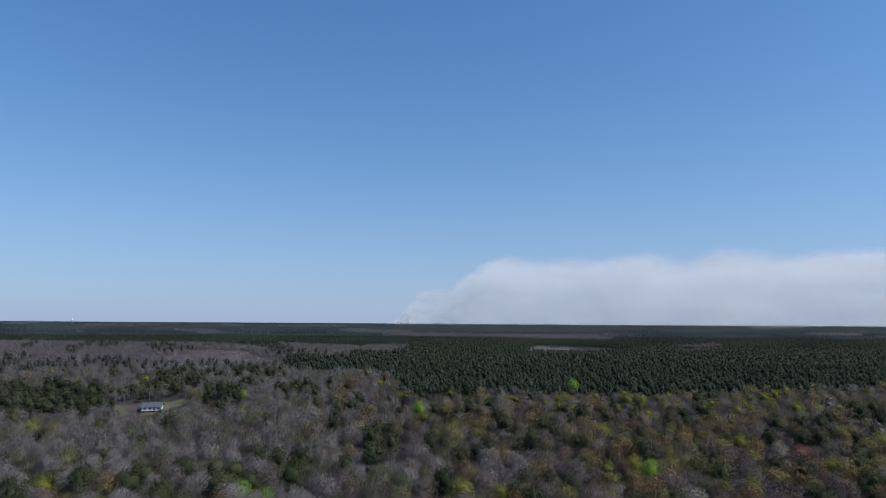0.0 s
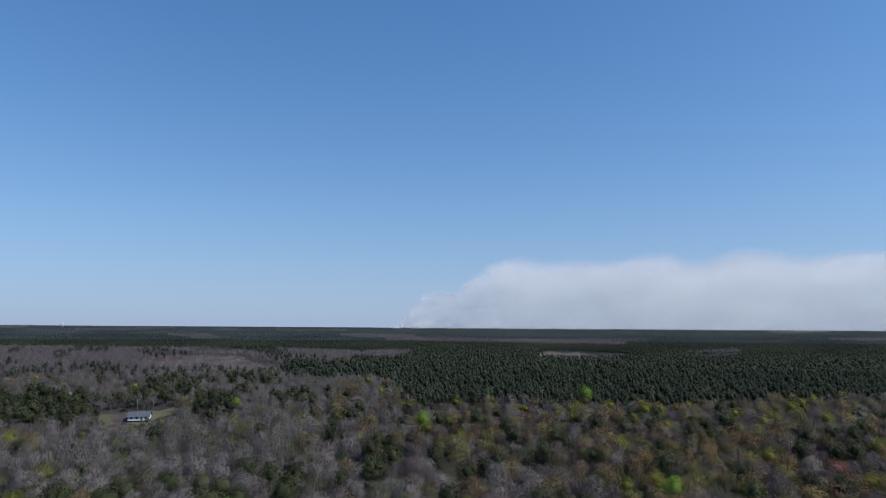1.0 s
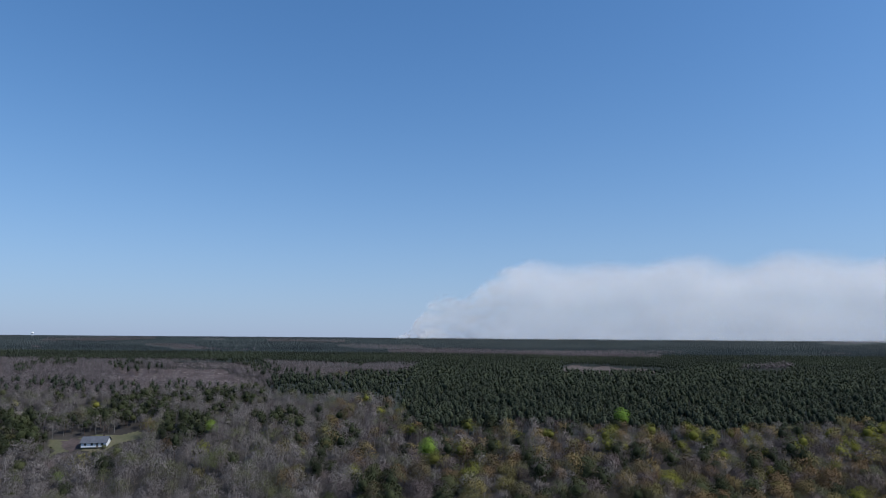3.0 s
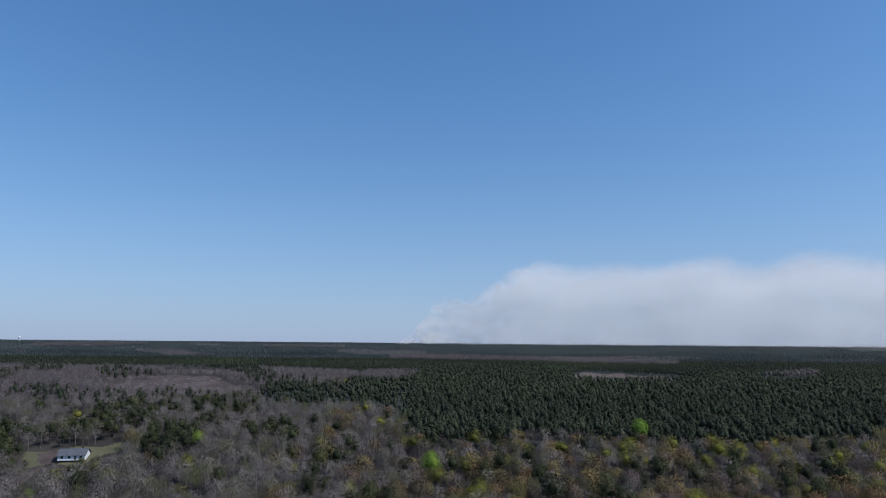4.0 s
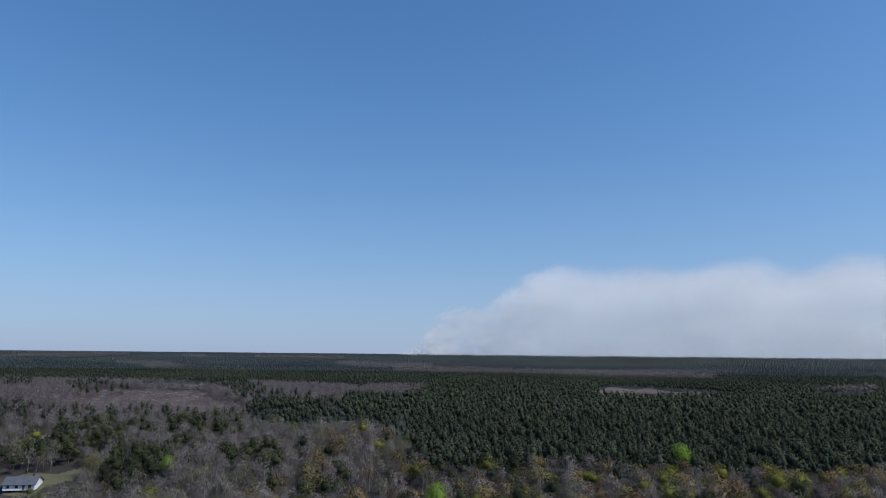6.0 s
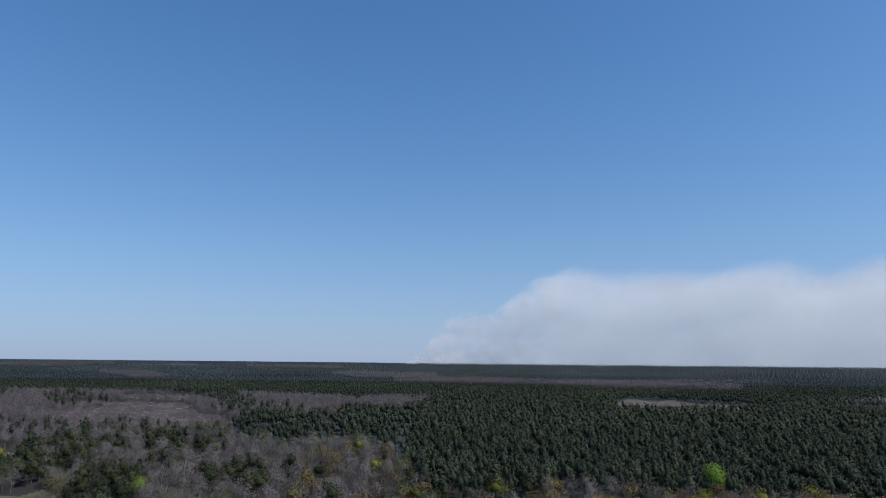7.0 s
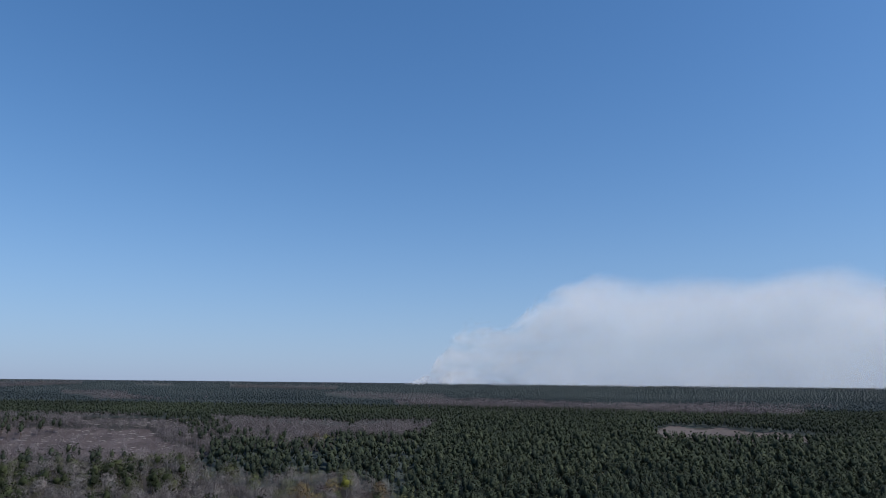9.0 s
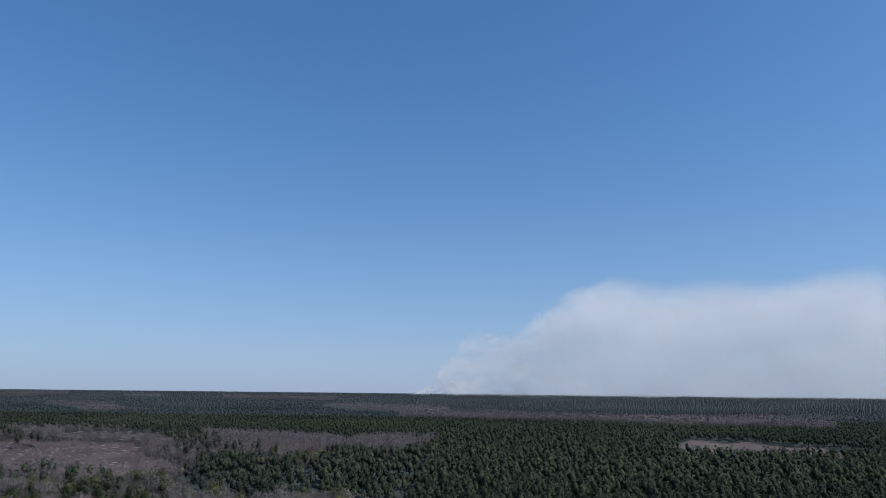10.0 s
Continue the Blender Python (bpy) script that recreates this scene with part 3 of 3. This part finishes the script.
spots = {k: [] for k in KINDS}
lots = rng.random((120000, 4))
lot = 0
woods = np.concatenate([scatter(-420, 420, 240, 556, 0.50), scatter(-200, 200, -60, 236, 0.62)])
for x, y in outside(woods, PINE_BLOCK, LILAC_WOOD, LAWN, LANE, MEADOW):
    u = lots[lot]
    lot += 1
    if math.hypot(x + 190, y - 448) < 13 or y > 520 and x > 0:
        continue
    if any(math.hypot(x - m[1], y - m[2]) < 0.42 * m[3] for m in MARKED):
        continue
    east = 1 / (1 + math.exp(-(x + 0.15 * (y - 340) + 30 * patchy(x, y, 5, 0.012)) / 30))
    piny, budding, dusky = patchy(x, y, 1, 0.02), patchy(x, y, 2, 0.016), patchy(x, y, 6, 0.014)
    # bare, budding, misty, pine, oak, yellow-green
    if inside(WEST_PINES, x, y):
        odds = (0.14, 0.02, 0.06, 0.62, 0.16, 0.0)
    elif inside(DARK_CLUMP, x, y):
        odds = (0.12, 0.0, 0.06, 0.62, 0.20, 0.0)
    elif inside(WEST_SPECKLE, x, y):
        odds = (0.50, 0.0, 0.12, 0.32, 0.06, 0.0)
    elif y < 352 and x < -45:
        odds = (0.42, 0.06, 0.12, 0.14, 0.24, 0.02)
    elif x > 40 and y > 425:
        odds = (0.50, 0.26, 0.06, 0.05, 0.0, 0.13)
    else:
        odds = (0.74 - 0.40 * east - 0.25 * budding * east, 0.03 + 0.42 * east + 0.5 * budding * east, 0.26 - 0.14 * east, 0.02 + 0.08 * east + 0.25 * east * max(0, piny), 0.02 + 0.03 * max(0, piny),
                0.01 + 0.03 * east)
    odds = np.maximum(0, odds)
    which = int(np.searchsorted(np.cumsum(odds) / odds.sum(), u[0]))
    kind = ("bare_tree", "budding_tree", "misty_tree", "pine_tree", "evergreen_oak", "yellow_green_tree")[min(which, 5)]
    if kind == "bare_tree" and u[3] < east * (0.75 + 0.6 * dusky):
        kind = "dark_bare_tree"
    tall = {"pine_tree": 1.12, "evergreen_oak": 0.92}.get(kind, 1.0)
    h = open_view(x, y, float(grown(y)) * tall * (0.72 + 0.45 * u[1] ** 1.3), (LAWN, LANE, MEADOW))
    spots[kind].append((x, y, h, u[2] * 6.28, u[3], int(u[1] * 997)))

for kind, rows in spots.items():
    rows.sort(key=lambda s: s[1])
    if KINDS[kind][0]:
        near = [s for s in rows if 262 <= s[1] < 425][:300]
        for x, y, h, turn, tone, pick in near:
            single_tree(kind, x, y, h, turn, pick)
        kept = set(near)
        rows = [s for s in rows if s not in kept]
    if rows and KINDS[kind][1]:
        thicket({"bare_tree": "bare_woods", "dark_bare_tree": "dusky_bare_woods", "budding_tree": "budding_woods", "misty_tree": "greening_woods", "pine_tree": "pine_clumps", "evergreen_oak": "evergreen_thicket",
                 "yellow_green_tree": "yellow_green_thicket"}[kind], kind, rows, "many trees alike: " + KINDS[kind][4])

rows, back = [], []
for x, y in outside(within(scatter(-140, 470, 455, 600, 0.34), PINE_BLOCK), FIELD, STRIP_EAST):
    u = lots[lot]
    lot += 1
    if u[0] < (0.45 if x < -32 else 0.96):
        (rows if y < 527 else back).append((x, y, float(grown(y)) * (0.68 + 0.6 * u[1]), u[2] * 6.28, u[3], int(u[1] * 991)))
thicket("pine_plantation", "planted_pine", rows, "dense even block of dark green planted pines")
thicket("distant_pine_plantation", "young_pine", back, "dense dark green pines around a bare field")

rows, dark = [], []
for x, y in within(scatter(-480, 20, 498, 590, 0.39), LILAC_WOOD):
    u = lots[lot]
    lot += 1
    h = float(grown(y))
    logged = y > 533 and -246 < x < -122 and (inside(LOGGED, x, y) or inside(SLASH_ROWS, x, y))
    low_edge = y < 532 + 22 * patchy(x, y, 4, 0.02)
    if (patchy(x, y, 8, 0.035) > 0.24 and u[0] < 0.35) or (low_edge and u[0] < 0.22):
        dark.append((x, y, h * (0.9 + 0.35 * u[1]), u[2] * 6.28, u[3], int(u[1] * 991)))
    elif u[0] < (0.22 if logged else 0.92):
        rows.append((x, y, h * (0.7 if logged else 0.95) * (0.72 + 0.4 * u[1]), u[2] * 6.28, u[3], int(u[1] * 991)))
# a knoll of taller pines behind the clearing, and single pines round it
for x, y in ((-241, 572), (-234, 568), (-228, 564), (-221, 563), (-225, 569), (-216, 569), (-212, 573), (-208, 572), (-218, 574), (-104, 565), (-118, 566), (-95, 562), (-66, 560), (-59, 564), (-132, 558), (-109, 542), (-115, 538)):
    dark.append((x, y - 8, float(grown(y - 8)) * 1.45, x * 1.3, rng.random(), int(-x)))
for x, y in ((-175, 522), (-166, 528), (-134, 527), (-140, 515), (-178, 520), (-130, 524)):
    dark.append((x, y, float(grown(y)) * 1.15, x * 1.3, rng.random(), int(-x)))
thicket("leafless_wood", "lilac_tree", rows, "leafless lilac-grey young wood on the rise")
thicket("scattered_pines", "planted_pine", dark, "scattered dark pines among leafless trees")

rows, pale, young = [], [], []
far = outside(scatter(-480, 480, 560, 652, 0.46, 1.45), PINE_BLOCK, LILAC_WOOD, FIELD)
light = np.any([inside(p, far[:, 0], far[:, 1]) for p in PALE], axis=0)
for (x, y), bare in zip(far, light):
    u = lots[lot]
    lot += 1
    h = max(1.15, float(grown(y))) * (0.85 + 0.35 * u[1])
    stand = min(0.95, max(0.0, 0.45 + 0.8 * patchy(x * 0.18, y, 11, 0.09) + 0.2 * u[3]))
    row = (x, y, h, u[2] * 6.28, stand, int(u[1] * 991))
    if bare or (y > 610 and patchy(x * 0.22, y, 9, 0.07) > 0.33):
        pale.append((x, y, h * 1.5, *row[3:]))
    elif y < 606:
        young.append(row)
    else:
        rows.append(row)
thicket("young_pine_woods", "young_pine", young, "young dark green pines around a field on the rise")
thicket("far_pine_woods", "far_conifer", rows, "far dark pine woods up to the skyline, haze blue in the needle colour")
thicket("far_leafless_strips", "far_bare", pale, "pale strips of leafless wood between far pines")


# ---- logging slash ----
bits_v, bits_f = [], []
for k in range(900):
    x, y = rng.uniform(-246, -122), rng.uniform(534, 590)
    turn, length, thick = rng.normal(0.1, 0.5), rng.uniform(0.6, 2.6), rng.uniform(0.06, 0.16)
    if not (inside(LOGGED, x, y) and k % 3 or inside(SLASH_ROWS, x, y)):
        continue
    dx, dy, z = math.cos(turn) * length / 2, math.sin(turn) * length / 2, float(ground_z(x, y)) + 0.15
    nx, ny = -dy / length * 2 * thick, dx / length * 2 * thick
    base = len(bits_v)
    for side in (-1, 1):
        bits_v += [(x + side * dx - nx, y + side * dy - ny, z), (x + side * dx + nx, y + side * dy + ny, z), (x + side * dx, y + side * dy, z + thick * 1.8)]
    bits_f += [(base + a, base + b, base + c) for a, b, c in ((0, 1, 2), (3, 5, 4), (0, 3, 4), (0, 4, 1), (1, 4, 5), (1, 5, 2), (2, 5, 3), (2, 3, 0))]
tagged(new("logging_slash", mesh_of("logging_slash", bits_v, bits_f, [LOGS])), "pale cut logs and branches strewn over a clearing", "logs", kind="stuff")

# ---- house ----
def prism(l, w, h):
    """A gable roof or wall block: ridge along x."""
    bm = bmesh.new()
    v = [bm.verts.new(p) for p in ((-l, -w, 0), (-l, w, 0), (-l, 0, h), (l, -w, 0), (l, w, 0), (l, 0, h))]
    for f in ((0, 1, 2), (5, 4, 3), (0, 3, 4, 1), (1, 4, 5, 2), (2, 5, 3, 0)):
        bm.faces.new([v[i] for i in f])
    return bm


sheet("driveway", [(-194, 434), (-200, 417), (-208, 418), (-201, 438)], 0.33, CUT, "bare brown dirt drive beside the house", "driveway")

sheet("driveway", [(-209, 454), (-206, 459), (-199, 455), (-196, 442), (-202, 439)], 0.33, CUT, "bare brown dirt drive beside the house", "driveway")


def small_house(x, y, turn):
    foot = tagged(new("house"), "small white house with a grey shingle gable roof on a lawn", "house")
    foot.matrix_basis = pose(x, y, float(ground_z(x, y)) + 0.1, 0, 0, turn)
    wall = part("wall", box(12.0, 9.0, 2.5, (0, 0, 1.2)), SIDING, foot, "white clapboard walls")
    gable = prism(6.0, 4.5, 2.3)
    gable.transform(Matrix.Translation((0, 0, 2.44)))
    part("gable", gable, SIDING, foot)
    for side in (-1, 1):
        slope = math.atan2(2.3, 4.5)
        part("roof", box(13.2, 5.9, 0.16, (0, side * 2.55, 3.55), 0.03, Matrix.Rotation(-side * slope, 4, "X")), SHINGLE, foot, "grey shingle roof slope")
    part("ridge", box(13.3, 0.35, 0.12, (0, 0, 4.88), 0.03), SHINGLE, foot)
    for wx in (-4.0, -0.8, 4.2):
        frame_ob = part("window", box(1.3, 0.12, 1.3, (wx, -4.53, 1.45), 0.02), SIDING, foot)
        part("pane", box(1.1, 0.06, 1.1, (wx, -4.59, 1.45)), GLASS, frame_ob)
    door = part("door", box(1.0, 0.1, 2.05, (1.8, -4.53, 1.03), 0.02), PAINT, foot, "dark front door")
    part("handle", box(0.05, 0.08, 0.16, (2.15, -4.61, 1.0), 0.01), TANK, door)
    # the bay is not hollow: a dark panel on the wall gives its shade
    part("carport_shade_panel", box(0.1, 5.0, 2.3, (-6.03, -0.6, 1.15), 0.02), PAINT, foot, "dark panel for the shade inside the carport bay")
    part("step", box(1.6, 0.9, 0.25, (1.8, -5.1, 0.1), 0.03), SAND, foot)
    part("chimney", box(0.7, 0.7, 1.5, (3.5, 1.0, 5.0), 0.03), CUT, foot, "brick chimney stub")
    return foot


small_house(-190.0, 449.0, 14.0)


def water_tower(x, y):
    foot = tagged(new("water_tower"), "tiny white water tower on the skyline", "water tower")
    foot.matrix_basis = pose(x, y, float(ground_z(x, y)))
    tank = bmesh.new()
    bmesh.ops.create_uvsphere(tank, u_segments=16, v_segments=10, radius=1.0, matrix=Matrix.Translation((0, 0, 3.3)) @ Matrix.Diagonal((1.1, 1.1, 0.75, 1)))
    part("tank", tank, TANK, foot)
    for k in range(4):
        a = k * math.pi / 2 + 0.4
        part("leg", box(0.14, 0.14, 3.2, (0.75 * math.cos(a), 0.75 * math.sin(a), 1.5)), TANK, foot)
    return foot


water_tower(-356.0, 648.0)


# ---- smoke ----
def smoke_plume():
    """A bank of smoke that rises behind the skyline and drifts sideways: nested billowing veils."""
    tops_x = [-62, -54, -47, -42, -38, -33, -29, -24, -16, -6, 4, 16, 24, 36, 52, 66, 81, 99, 119, 137, 155, 182, 209, 231, 248, 266, 284, 302, 352, 387, 454, 620]
    tops_h = [0.5, 0.7, 3, 6.5, 12.5, 18, 25, 29.5, 35, 33, 34, 37, 46, 55, 61, 65.5, 63, 60, 65, 65.5, 62, 68, 72, 66, 65, 71.5, 76, 74, 68, 75, 76.5, 76]
    foot = tagged(new("smoke_plume"), "long pale smoke plume drifting from a distant fire", "smoke")
    foot.matrix_basis = pose(0, 664, float(ground_z(0, 664)))
    nu, nv, layers = 210, 44, 6
    x, v = np.meshgrid(-62 + 682 * np.linspace(0, 1, nu) ** 1.45, np.linspace(0, 1, nv))
    young = np.clip(1 - (x + 50) / 130, 0, 1)
    for k in range(layers):
        top = np.interp(x, tops_x, tops_h) * 1.16 + 0.5
        z = v * top
        at = np.stack([x, z], -1).reshape(-1, 2)
        billow = np.array([noise.fractal(Vector((a / 8 + k * 0.2, 0.3, c / 7)), 0.8, 2.0, 4) for a, c in at]).reshape(x.shape)
        broad = np.array([noise.fractal(Vector((a / 38 + k * 0.3, 0.7, c / 30 + 9)), 0.9, 2.0, 3) for a, c in at]).reshape(x.shape)
        edge = np.clip((0.93 + 0.05 * broad + (0.012 + 0.26 * young) * billow - v) / (0.10 + 0.06 * (1 - young) + 0.02 * k), 0, 1)
        edge = edge * edge * (3 - 2 * edge)
        start = np.clip((x + 58) / 14, 0, 1)
        thick = 0.12 + 0.11 * np.clip((x + 45) / 190, 0, 1) ** 0.7
        body = np.clip(0.75 + 0.30 * v + 0.22 * broad + (0.02 + 0.95 * young) * billow, 0.08, 1.7)
        fresh = np.clip(1 - np.abs(x + 38) / 18, 0, 1) * np.clip(1 - z / 13, 0, 1) * np.clip(billow + 0.25, 0, 1) * 0.6
        dens = np.clip(thick * edge * start * body + fresh * np.clip((x + 62) / 8, 0, 1), 0, 0.85)
        dens[:, -1] = 0
        verts = np.stack([x, 7.0 * k * (1 - 0.6 * young) - 2.0 * broad, z], -1).reshape(-1, 3)
        # billows bulge upwards and towards the open side
        facing = unit(np.stack([0.25 + 0.5 * broad, -0.8 + 0 * x, 0.35 + 0.5 * v + (0.1 + 0.5 * young) * billow], -1).reshape(-1, 3))
        j, i = np.meshgrid(np.arange(nv - 1), np.arange(nu - 1), indexing="ij")
        q = np.stack([j * nu + i, j * nu + i + 1, (j + 1) * nu + i + 1, (j + 1) * nu + i], -1).reshape(-1, 4)
        veil = new("veil", mesh_of("veil", verts, q, [SMOKE], attribute=("thickness", dens.ravel()), smooth=True, normals=facing))
        veil.parent = foot
    return foot


smoke_plume()
